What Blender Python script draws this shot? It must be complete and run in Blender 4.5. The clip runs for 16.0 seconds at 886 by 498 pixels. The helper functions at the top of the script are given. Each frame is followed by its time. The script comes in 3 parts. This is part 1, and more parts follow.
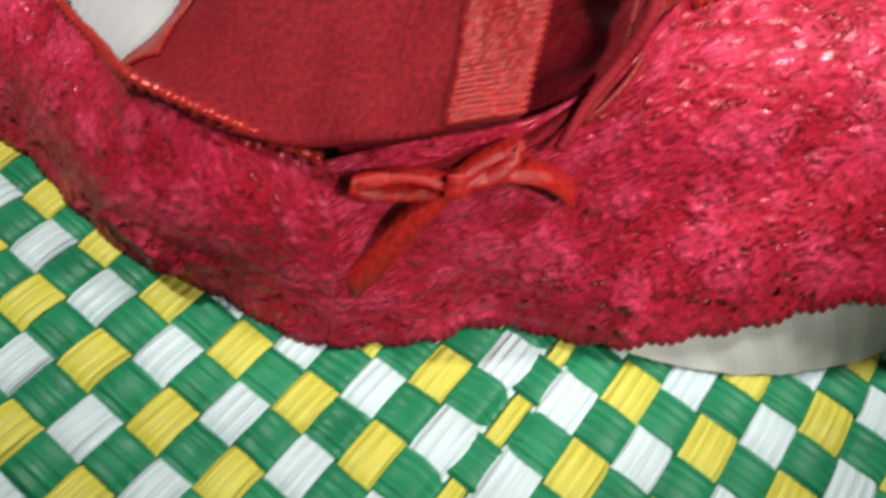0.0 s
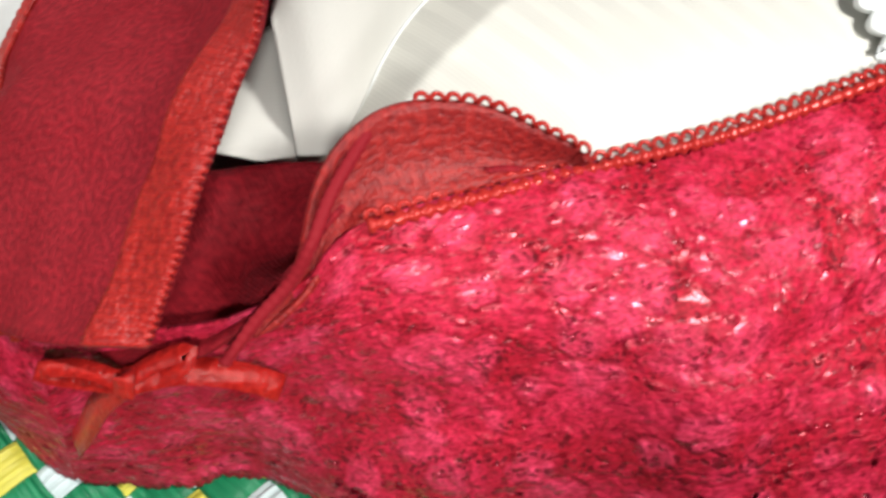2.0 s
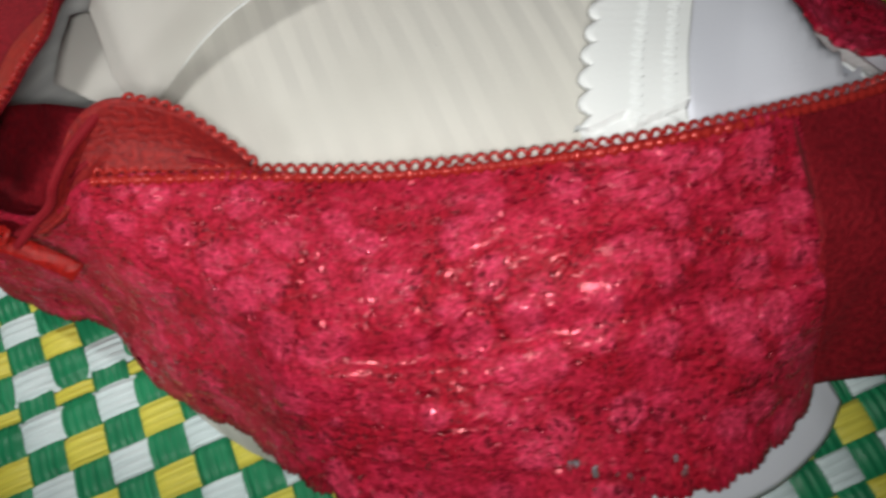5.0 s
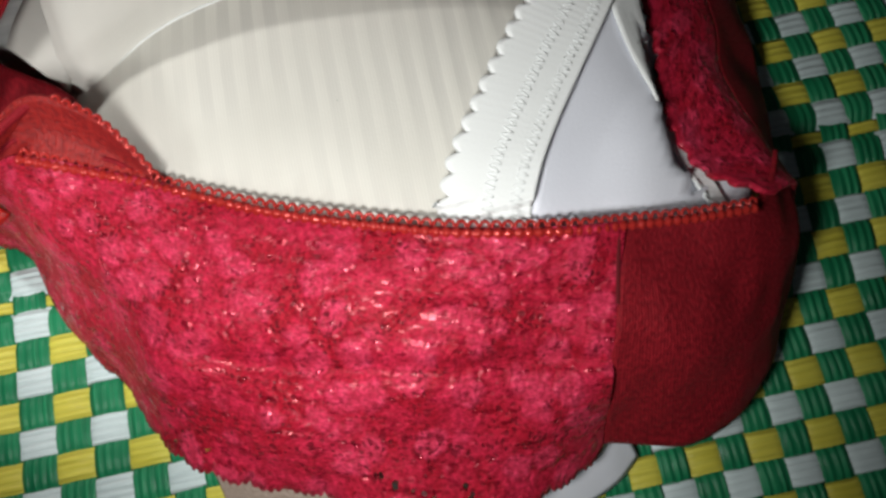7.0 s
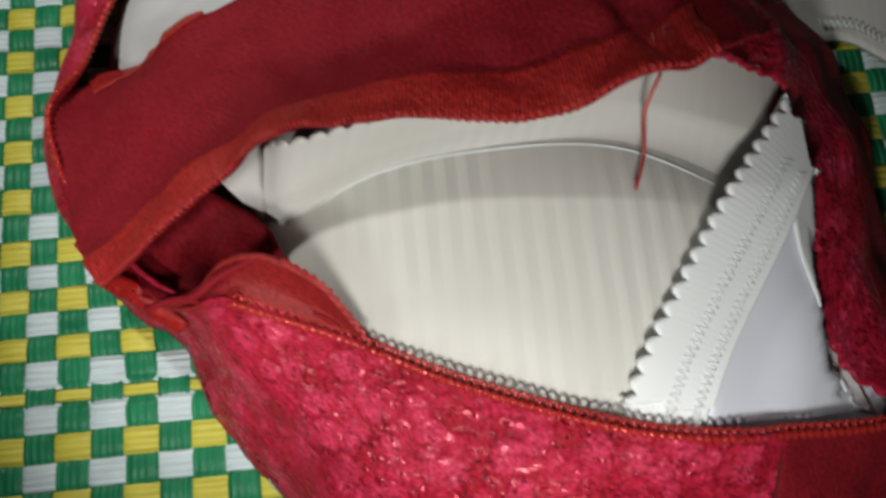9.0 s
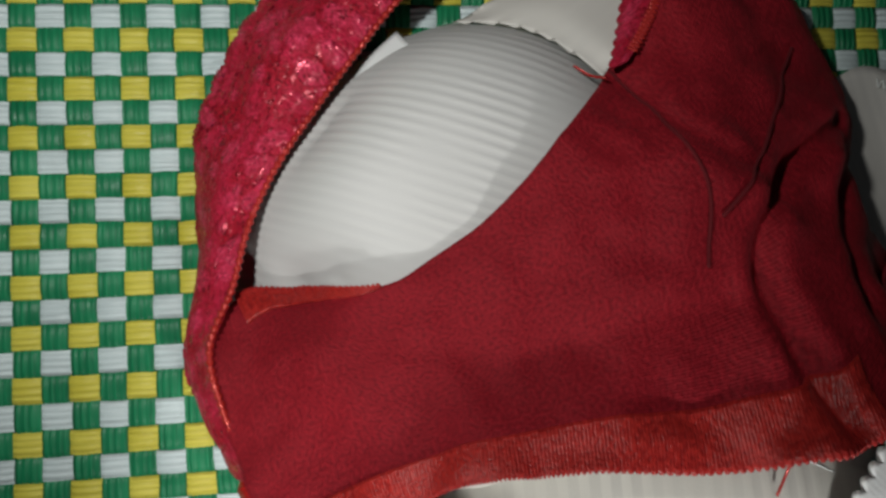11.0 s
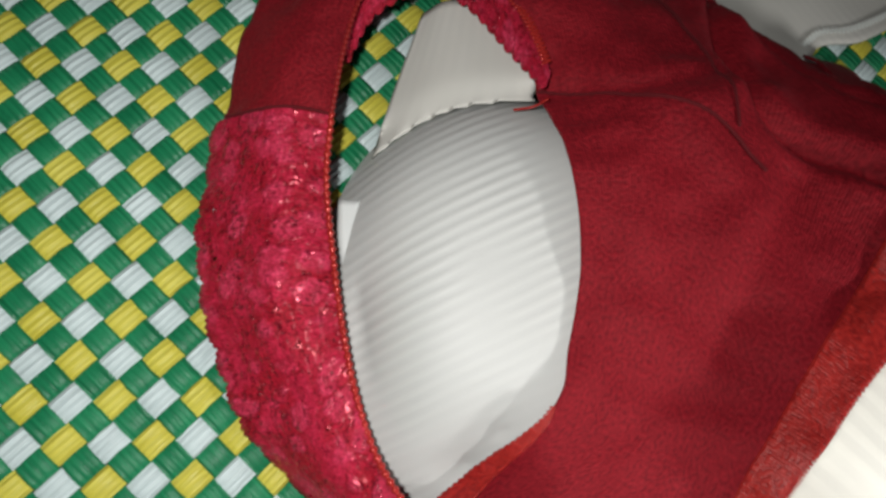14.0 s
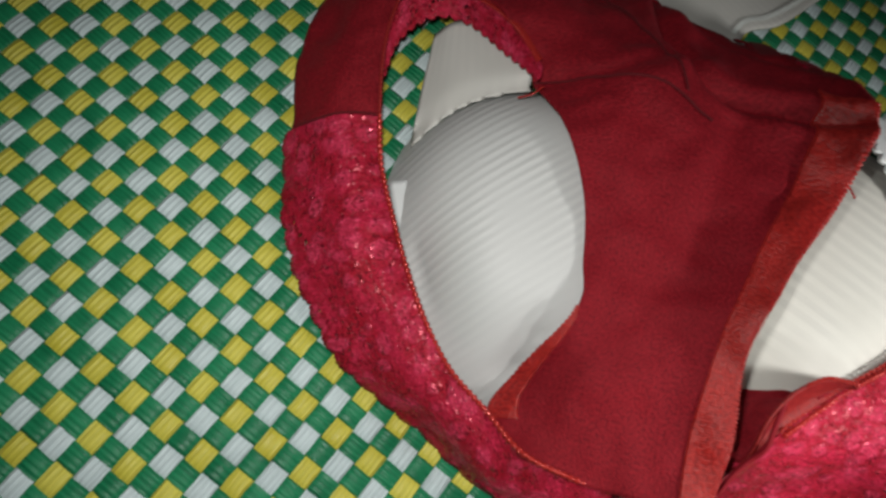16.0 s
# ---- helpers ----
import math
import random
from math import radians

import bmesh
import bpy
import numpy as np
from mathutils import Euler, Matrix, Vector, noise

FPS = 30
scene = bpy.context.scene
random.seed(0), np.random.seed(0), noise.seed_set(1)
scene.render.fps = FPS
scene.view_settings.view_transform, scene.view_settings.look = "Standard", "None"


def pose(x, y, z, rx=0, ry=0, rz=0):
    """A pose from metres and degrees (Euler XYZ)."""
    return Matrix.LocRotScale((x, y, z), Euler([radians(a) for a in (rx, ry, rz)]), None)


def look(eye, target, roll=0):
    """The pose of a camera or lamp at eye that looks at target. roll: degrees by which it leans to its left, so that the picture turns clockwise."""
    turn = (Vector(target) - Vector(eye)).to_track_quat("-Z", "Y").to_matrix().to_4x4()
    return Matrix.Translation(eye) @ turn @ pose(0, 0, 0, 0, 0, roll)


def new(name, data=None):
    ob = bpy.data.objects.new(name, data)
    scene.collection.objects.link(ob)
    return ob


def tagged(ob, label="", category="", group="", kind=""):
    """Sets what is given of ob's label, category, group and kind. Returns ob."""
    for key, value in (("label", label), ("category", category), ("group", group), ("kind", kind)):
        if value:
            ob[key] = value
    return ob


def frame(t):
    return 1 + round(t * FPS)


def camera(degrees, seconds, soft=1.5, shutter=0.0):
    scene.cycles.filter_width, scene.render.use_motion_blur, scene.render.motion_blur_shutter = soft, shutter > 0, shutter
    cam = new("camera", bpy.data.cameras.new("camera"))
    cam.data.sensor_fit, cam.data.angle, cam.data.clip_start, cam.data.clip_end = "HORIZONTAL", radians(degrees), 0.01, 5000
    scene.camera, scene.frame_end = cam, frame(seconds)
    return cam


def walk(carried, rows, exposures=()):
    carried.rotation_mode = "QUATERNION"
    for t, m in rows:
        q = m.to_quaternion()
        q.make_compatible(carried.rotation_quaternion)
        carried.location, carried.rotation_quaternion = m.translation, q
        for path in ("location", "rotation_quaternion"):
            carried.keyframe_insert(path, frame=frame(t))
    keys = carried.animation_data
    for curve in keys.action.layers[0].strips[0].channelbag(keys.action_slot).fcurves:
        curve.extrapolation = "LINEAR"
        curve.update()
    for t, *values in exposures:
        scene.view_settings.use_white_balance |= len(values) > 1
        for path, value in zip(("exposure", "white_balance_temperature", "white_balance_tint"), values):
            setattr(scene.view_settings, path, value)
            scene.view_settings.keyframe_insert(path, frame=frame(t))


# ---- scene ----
# Lengths below are counted in mat cells (one woven square) and turned to metres by U.
U = 0.008
PATH = [
    (0, -0.0455, -0.0020, 0.1132, 32.36, -8.29, -52.44),
    (0.5, -0.0256, -0.0089, 0.1199, 30.67, -6.79, -50.32),
    (1, -0.0081, -0.0146, 0.1241, 28.92, -5.29, -48.42),
    (1.5, 0.0060, -0.0172, 0.1282, 28.67, -4.78, -45.85),
    (2, 0.0147, -0.0236, 0.1338, 28.81, -3.81, -43.28),
    (2.5, 0.0318, -0.0278, 0.1354, 28.83, -1.65, -42.55),
    (3, 0.0448, -0.0329, 0.1374, 28.97, 4.02, -39.95),
    (3.5, 0.0477, -0.0451, 0.1449, 27.59, 6.86, -33.60),
    (4, 0.0574, -0.0576, 0.1528, 25.41, 8.05, -27.24),
    (4.5, 0.0723, -0.0670, 0.1586, 22.15, 8.12, -23.51),
    (5, 0.0903, -0.0658, 0.1614, 20.43, 6.37, -22.43),
    (7.5, 0.1201, -0.0523, 0.1924, 14.61, 1.37, -9.33),
    (8, 0.1153, -0.0419, 0.1969, 14.62, 0.47, -7.80),
    (8.5, 0.0987, -0.0282, 0.1995, 13.60, -0.34, -7.02),
    (9, 0.0831, -0.0128, 0.2070, 12.49, -0.98, -5.57),
    (11.3, 0.0251, 0.0887, 0.2257, 2.46, -8.35, -2.34),
    (11.5, 0.0208, 0.0854, 0.2248, 5.38, -9.31, -5.43),
    (12, 0.0131, 0.0960, 0.2213, 11.63, -11.22, -16.48),
    (12.5, 0.0095, 0.1102, 0.2063, 15.01, -13.81, -29.37),
    (13, 0.0050, 0.1264, 0.2039, 16.51, -14.94, -39.23),
    (13.5, -0.0030, 0.1254, 0.2033, 15.14, -14.70, -42.01),
    (14, -0.0100, 0.1228, 0.2090, 14.96, -12.12, -46.26),
    (14.5, -0.0192, 0.1210, 0.2155, 14.48, -11.67, -48.59),
    (15, -0.0330, 0.1172, 0.2253, 15.45, -11.71, -49.49),
    (15.5, -0.0470, 0.1202, 0.2359, 17.67, -11.34, -50.98),
    (16, -0.0593, 0.1195, 0.2527, 18.87, -12.09, -52.73),
]
cam = camera(62.6, 16.0, soft=2.9, shutter=0.5)
walk(cam, [(t, pose(*p)) for t, *p in PATH],
     exposures=[(0.0, -0.1), (1.5, 0.1), (2.5, -0.2), (3.0, -0.45), (3.5, -0.85), (5.0, -0.82), (7.5, -0.55), (8.5, -0.75), (9.2, -0.85), (11.3, -0.6), (12.0, -0.2), (12.5, 0.0), (14.0, -0.25), (15.0, -0.5), (16.0, -0.6)])

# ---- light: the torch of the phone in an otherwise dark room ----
world = bpy.data.worlds.new("night_room")
world.use_nodes = True
scene.world = world
world.node_tree.nodes["Background"].inputs["Color"].default_value = (0.9, 0.95, 1.0, 1)
world.node_tree.nodes["Background"].inputs["Strength"].default_value = 0.022


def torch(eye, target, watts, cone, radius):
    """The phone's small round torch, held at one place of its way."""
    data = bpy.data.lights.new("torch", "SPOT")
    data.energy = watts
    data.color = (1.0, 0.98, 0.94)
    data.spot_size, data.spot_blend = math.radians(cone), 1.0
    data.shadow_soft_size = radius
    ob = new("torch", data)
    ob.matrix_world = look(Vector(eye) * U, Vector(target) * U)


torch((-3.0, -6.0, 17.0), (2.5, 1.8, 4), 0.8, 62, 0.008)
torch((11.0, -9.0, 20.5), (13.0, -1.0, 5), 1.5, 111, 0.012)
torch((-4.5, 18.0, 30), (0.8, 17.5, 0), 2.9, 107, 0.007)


# ---- materials ----
def material(name, rough=0.6, sheen=0.0):
    m = bpy.data.materials.new(name)
    m.use_nodes = True
    nt = m.node_tree
    b = nt.nodes["Principled BSDF"]
    b.inputs["Roughness"].default_value = rough
    b.inputs["Sheen Weight"].default_value = sheen
    b.inputs["Sheen Tint"].default_value = (0.85, 0.12, 0.16, 1)
    b.inputs["Specular IOR Level"].default_value = 0.3
    return m, nt, b


def node(nt, kind, **props):
    n = nt.nodes.new(kind)
    for key, value in props.items():
        n.inputs[key].default_value = value
    return n


def ramp(nt, source, stops):
    r = nt.nodes.new("ShaderNodeValToRGB")
    while len(r.color_ramp.elements) < len(stops):
        r.color_ramp.elements.new(0.5)
    for e, (p, c) in zip(r.color_ramp.elements, stops):
        e.position, e.color = p, (*c, 1) if len(c) == 3 else c
    nt.links.new(source, r.inputs["Fac"])
    return r.outputs["Color"]


def bump(nt, b, height, strength, distance):
    n = node(nt, "ShaderNodeBump", Strength=strength, Distance=distance)
    nt.links.new(height, n.inputs["Height"])
    last = b.inputs["Normal"]
    if last.is_linked:
        nt.links.new(last.links[0].from_socket, n.inputs["Normal"])
    nt.links.new(n.outputs["Normal"], last)


def mapped(nt, space, scale):
    tc = nt.nodes.new("ShaderNodeTexCoord")
    mp = nt.nodes.new("ShaderNodeMapping")
    mp.inputs["Scale"].default_value = scale
    nt.links.new(tc.outputs[space], mp.inputs["Vector"])
    return mp.outputs["Vector"]


def math_node(nt, op, a, b=None):
    n = nt.nodes.new("ShaderNodeMath")
    n.operation = op
    for k, v in enumerate((a, b)):
        if v is None:
            continue
        if isinstance(v, (int, float)):
            n.inputs[k].default_value = v
        else:
            nt.links.new(v, n.inputs[k])
    return n.outputs[0]


def mixed(nt, fac, a, b, blend="MIX"):
    n = nt.nodes.new("ShaderNodeMix")
    n.data_type, n.blend_type = "RGBA", blend
    for key, v in ((0, fac), (6, a), (7, b)):
        if isinstance(v, (int, float)):
            n.inputs[key].default_value = v
        elif isinstance(v, tuple):
            n.inputs[key].default_value = (*v, 1)
        else:
            nt.links.new(v, n.inputs[key])
    return n.outputs[2]


def plain_cloth(name, dark, light, rib=3500.0, rough=0.8, ribs=0.2):
    """Smooth knitted cloth: soft blotches, fine ribs and fibre grain."""
    m, nt, b = material(name, rough, 0.08)
    uv = mapped(nt, "UV", (1, 1, 1))
    big = node(nt, "ShaderNodeTexNoise", Scale=45, Detail=4)
    nt.links.new(uv, big.inputs["Vector"])
    fine = node(nt, "ShaderNodeTexNoise", Scale=900, Detail=4)
    nt.links.new(uv, fine.inputs["Vector"])
    mix = math_node(nt, "ADD", math_node(nt, "MULTIPLY", big.outputs["Fac"], 0.2), math_node(nt, "MULTIPLY", fine.outputs["Fac"], 0.8))
    nt.links.new(ramp(nt, mix, [(0.38, dark), (0.62, light)]), b.inputs["Base Color"])
    w = nt.nodes.new("ShaderNodeTexWave")
    w.inputs["Scale"].default_value = rib / 8
    w.inputs["Distortion"].default_value = 1.5
    w.inputs["Detail Scale"].default_value = 3
    nt.links.new(uv, w.inputs["Vector"])
    bump(nt, b, w.outputs["Fac"], ribs, 0.0003)
    bump(nt, b, fine.outputs["Fac"], 0.7, 0.0006)
    return m


def lace_cloth(name):
    """Stretch lace: round flowers of dense glossy thread with dark outlines, and clusters of small open holes."""
    m, nt, b = material(name, 0.45, 0.1)
    uv = mapped(nt, "UV", (1, 1, 1))
    warp = node(nt, "ShaderNodeTexNoise", Scale=160, Detail=2)
    nt.links.new(uv, warp.inputs["Vector"])
    shifted = nt.nodes.new("ShaderNodeMix")
    shifted.data_type = "VECTOR"
    shifted.inputs[0].default_value = 0.005
    nt.links.new(uv, shifted.inputs[4])
    nt.links.new(warp.outputs["Color"], shifted.inputs[5])
    vec = shifted.outputs[1]
    flowers = node(nt, "ShaderNodeTexVoronoi", Scale=130, Randomness=1.0)
    nt.links.new(vec, flowers.inputs["Vector"])
    petals = node(nt, "ShaderNodeTexVoronoi", Scale=420, Randomness=0.9)
    nt.links.new(vec, petals.inputs["Vector"])
    holes = node(nt, "ShaderNodeTexVoronoi", Scale=780, Randomness=0.9)
    nt.links.new(vec, holes.inputs["Vector"])
    thread = node(nt, "ShaderNodeTexNoise", Scale=1.0, Detail=3, Roughness=0.6)
    nt.links.new(mapped(nt, "UV", (1250, 1500, 1)), thread.inputs["Vector"])
    patch = node(nt, "ShaderNodeTexNoise", Scale=120, Detail=3)
    nt.links.new(uv, patch.inputs["Vector"])
    shine = node(nt, "ShaderNodeTexNoise", Scale=1.0, Detail=2)
    nt.links.new(mapped(nt, "UV", (280, 600, 1)), shine.inputs["Vector"])
    split = nt.nodes.new("ShaderNodeSeparateXYZ")
    nt.links.new(uv, split.inputs["Vector"])
    flower = ramp(nt, flowers.outputs["Distance"], [(0.34, (1, 1, 1)), (0.5, (0, 0, 0))])
    outline = ramp(nt, flowers.outputs["Distance"], [(0.42, (0, 0, 0)), (0.48, (1, 1, 1)), (0.56, (0, 0, 0))])
    outline = math_node(nt, "MULTIPLY", outline, ramp(nt, warp.outputs["Fac"], [(0.46, (0, 0, 0)), (0.56, (1, 1, 1))]))
    petal = ramp(nt, petals.outputs["Distance"], [(0.1, (1, 1, 1)), (0.55, (0, 0, 0))])
    row = ramp(nt, math_node(nt, "MULTIPLY", split.outputs["Y"], 30.0), [(0.26, (0, 0, 0)), (0.31, (1, 1, 1)), (0.40, (1, 1, 1)), (0.46, (0, 0, 0))])
    loose = math_node(nt, "MAXIMUM", ramp(nt, patch.outputs["Fac"], [(0.49, (0, 0, 0)), (0.6, (0.95, 0.95, 0.95))]), row)
    gap = math_node(nt, "MULTIPLY", loose, ramp(nt, holes.outputs["Distance"], [(0.28, (1, 1, 1)), (0.42, (0, 0, 0))]))
    base = ramp(nt, patch.outputs["Fac"], [(0.34, (0.40, 0.014, 0.042)), (0.62, (0.30, 0.006, 0.018))])
    base = mixed(nt, math_node(nt, "MULTIPLY", flower, math_node(nt, "ADD", 0.55, math_node(nt, "MULTIPLY", petal, 0.6))), base, (0.50, 0.034, 0.080))
    base = mixed(nt, math_node(nt, "MULTIPLY", outline, 0.6), base, (0.20, 0.003, 0.012))
    base = mixed(nt, math_node(nt, "MULTIPLY", gap, 0.72), base, (0.08, 0.002, 0.007))
    base = mixed(nt, 1.0, base, ramp(nt, thread.outputs["Fac"], [(0.34, (0.58, 0.5, 0.5)), (0.62, (1.25, 1.32, 1.36))]), "MULTIPLY")
    mottle = node(nt, "ShaderNodeTexNoise", Scale=520, Detail=3)
    nt.links.new(uv, mottle.inputs["Vector"])
    base = mixed(nt, 1.0, base, ramp(nt, mottle.outputs["Fac"], [(0.36, (0.8, 0.7, 0.72)), (0.6, (1.08, 1.14, 1.16))]), "MULTIPLY")
    nt.links.new(base, b.inputs["Base Color"])
    # a row of open eyelets along the scalloped edge
    eyes = node(nt, "ShaderNodeTexVoronoi", Scale=430, Randomness=0.9)
    nt.links.new(vec, eyes.inputs["Vector"])
    band = ramp(nt, math_node(nt, "MULTIPLY", split.outputs["Y"], 50.0), [(0.06, (0, 0, 0)), (0.14, (1, 1, 1)), (0.34, (1, 1, 1)), (0.5, (0, 0, 0))])
    hole = math_node(nt, "MULTIPLY", band, ramp(nt, patch.outputs["Fac"], [(0.46, (0, 0, 0)), (0.54, (1, 1, 1))]))
    hole = math_node(nt, "MULTIPLY", hole, ramp(nt, eyes.outputs["Distance"], [(0.28, (1, 1, 1)), (0.36, (0, 0, 0))]))
    nt.links.new(math_node(nt, "SUBTRACT", 1.0, hole), b.inputs["Alpha"])
    nt.links.new(ramp(nt, shine.outputs["Fac"], [(0.54, (0.6,) * 3), (0.64, (0.24,) * 3)]), b.inputs["Roughness"])
    nt.links.new(ramp(nt, shine.outputs["Fac"], [(0.53, (0.2,) * 3), (0.65, (1.0,) * 3)]), b.inputs["Specular IOR Level"])
    nt.links.new(ramp(nt, shine.outputs["Fac"], [(0.57, (0,) * 3), (0.65, (0.35,) * 3)]), b.inputs["Metallic"])
    b.inputs["Specular Tint"].default_value = (1.0, 0.62, 0.66, 1)
    bump(nt, b, thread.outputs["Fac"], 0.28, 0.0005)
    bump(nt, b, petal, 0.5, 0.0008)
    bump(nt, b, flower, 0.22, 0.0006)
    bump(nt, b, math_node(nt, "SUBTRACT", 1.0, gap), 0.5, 0.0005)
    return m


def ribbed_cloth(name, dark, light, pitch, depth, tint=0.5, stripe=1.0):
    """Padded cup cloth with parallel ribs that fade out in patches; stripe: how much darker every other band of its weave is."""
    m, nt, b = material(name, 0.6, 0.0)
    uv = mapped(nt, "UV", (1, 1, 1))
    w = nt.nodes.new("ShaderNodeTexWave")
    w.inputs["Scale"].default_value = 1.0 / pitch / 3.14
    w.inputs["Distortion"].default_value = 0.6
    nt.links.new(uv, w.inputs["Vector"])
    n = node(nt, "ShaderNodeTexNoise", Scale=25, Detail=3)
    nt.links.new(uv, n.inputs["Vector"])
    grain = node(nt, "ShaderNodeTexNoise", Scale=1800, Detail=2)
    nt.links.new(uv, grain.inputs["Vector"])
    lines = nt.nodes.new("ShaderNodeTexWave")
    lines.inputs["Scale"].default_value = 8.0 / pitch / 3.14
    nt.links.new(uv, lines.inputs["Vector"])
    fade = ramp(nt, n.outputs["Fac"], [(0.42, (0.1,) * 3), (0.64, (1,) * 3)])
    colour = ramp(nt, n.outputs["Fac"], [(0.3, dark), (0.7, light)])
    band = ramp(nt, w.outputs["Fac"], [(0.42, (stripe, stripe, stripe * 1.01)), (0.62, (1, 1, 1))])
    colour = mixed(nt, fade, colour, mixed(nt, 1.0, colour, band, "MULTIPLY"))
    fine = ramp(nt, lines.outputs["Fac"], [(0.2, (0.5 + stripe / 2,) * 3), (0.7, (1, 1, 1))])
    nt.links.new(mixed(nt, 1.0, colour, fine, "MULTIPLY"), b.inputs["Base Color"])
    bump(nt, b, math_node(nt, "MULTIPLY", w.outputs["Fac"], fade), tint, depth)
    bump(nt, b, grain.outputs["Fac"], 0.25, 0.0002)
    return m


def strip_plastic(name, dark, light):
    """Woven film strip: fine lengthwise splits, glossy, a little uneven from strip to strip."""
    m, nt, b = material(name, 0.38)
    streak = node(nt, "ShaderNodeTexNoise", Scale=1.0, Detail=4)
    nt.links.new(mapped(nt, "UV", (60, 1500, 1)), streak.inputs["Vector"])
    blot = node(nt, "ShaderNodeTexNoise", Scale=70, Detail=3)
    nt.links.new(mapped(nt, "Object", (1, 1, 1)), blot.inputs["Vector"])
    both = math_node(nt, "ADD", math_node(nt, "MULTIPLY", streak.outputs["Fac"], 0.5), math_node(nt, "MULTIPLY", blot.outputs["Fac"], 0.5))
    ridge = node(nt, "ShaderNodeTexWave", Scale=150, Distortion=1.2, Detail=2)
    ridge.bands_direction = "Y"
    nt.links.new(mapped(nt, "UV", (0.35, 1, 1)), ridge.inputs["Vector"])
    colour = ramp(nt, both, [(0.32, dark), (0.62, light)])
    # shade in the grooves between ridges is painted into the colour too
    colour = mixed(nt, 1.0, colour, ramp(nt, ridge.outputs["Fac"], [(0.1, (0.89, 0.9, 0.9)), (0.5, (1, 1, 1))]), "MULTIPLY")
    nt.links.new(colour, b.inputs["Base Color"])
    bump(nt, b, ridge.outputs["Fac"], 0.55, 0.0006)
    nt.links.new(ramp(nt, blot.outputs["Fac"], [(0.3, (0.3,) * 3), (0.7, (0.5,) * 3)]), b.inputs["Roughness"])
    bump(nt, b, streak.outputs["Fac"], 0.7, 0.0006)
    return m


M_GREEN = strip_plastic("green_film", (0.005, 0.11, 0.046), (0.014, 0.225, 0.095))
M_YELLOW = strip_plastic("yellow_film", (0.46, 0.41, 0.04), (0.62, 0.57, 0.09))
M_WHITE = strip_plastic("white_film", (0.43, 0.52, 0.53), (0.59, 0.70, 0.71))
M_LACE = lace_cloth("red_lace")
M_RED = plain_cloth("red_knit", (0.13, 0.003, 0.0075), (0.235, 0.0075, 0.0145), 3500, 0.7, 0.28)
M_ELASTIC = plain_cloth("orange_red_elastic", (0.20, 0.008, 0.008), (0.37, 0.020, 0.016), 3000, 0.38, 0.3)
M_TRIM = plain_cloth("glinting_red_cord", (0.20, 0.008, 0.008), (0.50, 0.034, 0.026), 4000, 0.22)
M_TRIM.node_tree.nodes["Principled BSDF"].inputs["Metallic"].default_value = 0.2
M_RED.node_tree.nodes["Principled BSDF"].inputs["Specular IOR Level"].default_value = 0.15
M_LIP = plain_cloth("dark_orange_red_elastic", (0.14, 0.005, 0.006), (0.28, 0.014, 0.012), 3000, 0.5, 0.2)
M_SATIN = plain_cloth("red_satin", (0.23, 0.006, 0.005), (0.40, 0.015, 0.011), 9000, 0.28)
M_NUDE = plain_cloth("pinkish_beige_satin", (0.40, 0.31, 0.26), (0.52, 0.42, 0.36), 4000, 0.4)
# for the seams and for the cord that draws a fold's shade
M_SEAM_FOLD = plain_cloth("dark_red_seam_fold", (0.06, 0.002, 0.004), (0.11, 0.003, 0.007), 4000, 0.9)
M_STITCH = plain_cloth("grey_green_stitch", (0.60, 0.64, 0.62), (0.68, 0.72, 0.70), 4000, 0.7)
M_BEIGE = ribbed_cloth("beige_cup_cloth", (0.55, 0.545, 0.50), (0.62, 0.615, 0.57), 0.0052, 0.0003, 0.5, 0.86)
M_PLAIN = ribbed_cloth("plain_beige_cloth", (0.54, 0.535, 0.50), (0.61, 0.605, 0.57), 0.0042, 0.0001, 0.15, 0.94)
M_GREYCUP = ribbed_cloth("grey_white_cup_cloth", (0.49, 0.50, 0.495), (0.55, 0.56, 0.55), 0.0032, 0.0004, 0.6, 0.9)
M_TAPE = ribbed_cloth("white_tape", (0.66, 0.69, 0.69), (0.74, 0.77, 0.77), 0.0016, 0.0001, 0.4)
M_LINING = ribbed_cloth("pale_blue_white_lining", (0.70, 0.73, 0.81), (0.76, 0.79, 0.86), 0.0006, 0.0001, 0.1)
M_FLOOR = plain_cloth("floor_grey", (0.10, 0.10, 0.10), (0.16, 0.155, 0.15), 500, 0.8)


# ---- geometry helpers ----
def link(name, bm, mat, parent=None, label="", smooth=True):
    me = bpy.data.meshes.new(name)
    bm.to_mesh(me)
    bm.free()
    me.materials.append(mat)
    if smooth:
        for p in me.polygons:
            p.use_smooth = True
    ob = new(name, me)
    ob.parent = parent
    if label:
        tagged(ob, label)
    return ob


def spline(points, n):
    """n points at even arc length on a Catmull-Rom curve through the given ones."""
    p = np.array(points, float)
    if len(p) == 2:
        return p[0] + (p[1] - p[0]) * np.linspace(0, 1, n)[:, None]
    q = np.vstack([2 * p[0] - p[1], p, 2 * p[-1] - p[-2]])
    fine = []
    for k in range(len(p) - 1):
        a, b, c, d = q[k:k + 4]
        for s in np.linspace(0, 1, 24, endpoint=False):
            fine.append(0.5 * (2 * b + (c - a) * s + (2 * a - 5 * b + 4 * c - d) * s * s + (3 * b - a - 3 * c + d) * s ** 3))
    fine = np.array(fine + [p[-1]])
    run = np.r_[0, np.cumsum(np.linalg.norm(np.diff(fine, axis=0), axis=1))]
    at = np.linspace(0, run[-1], n)
    return np.stack([np.interp(at, run, fine[:, k]) for k in range(3)], 1)


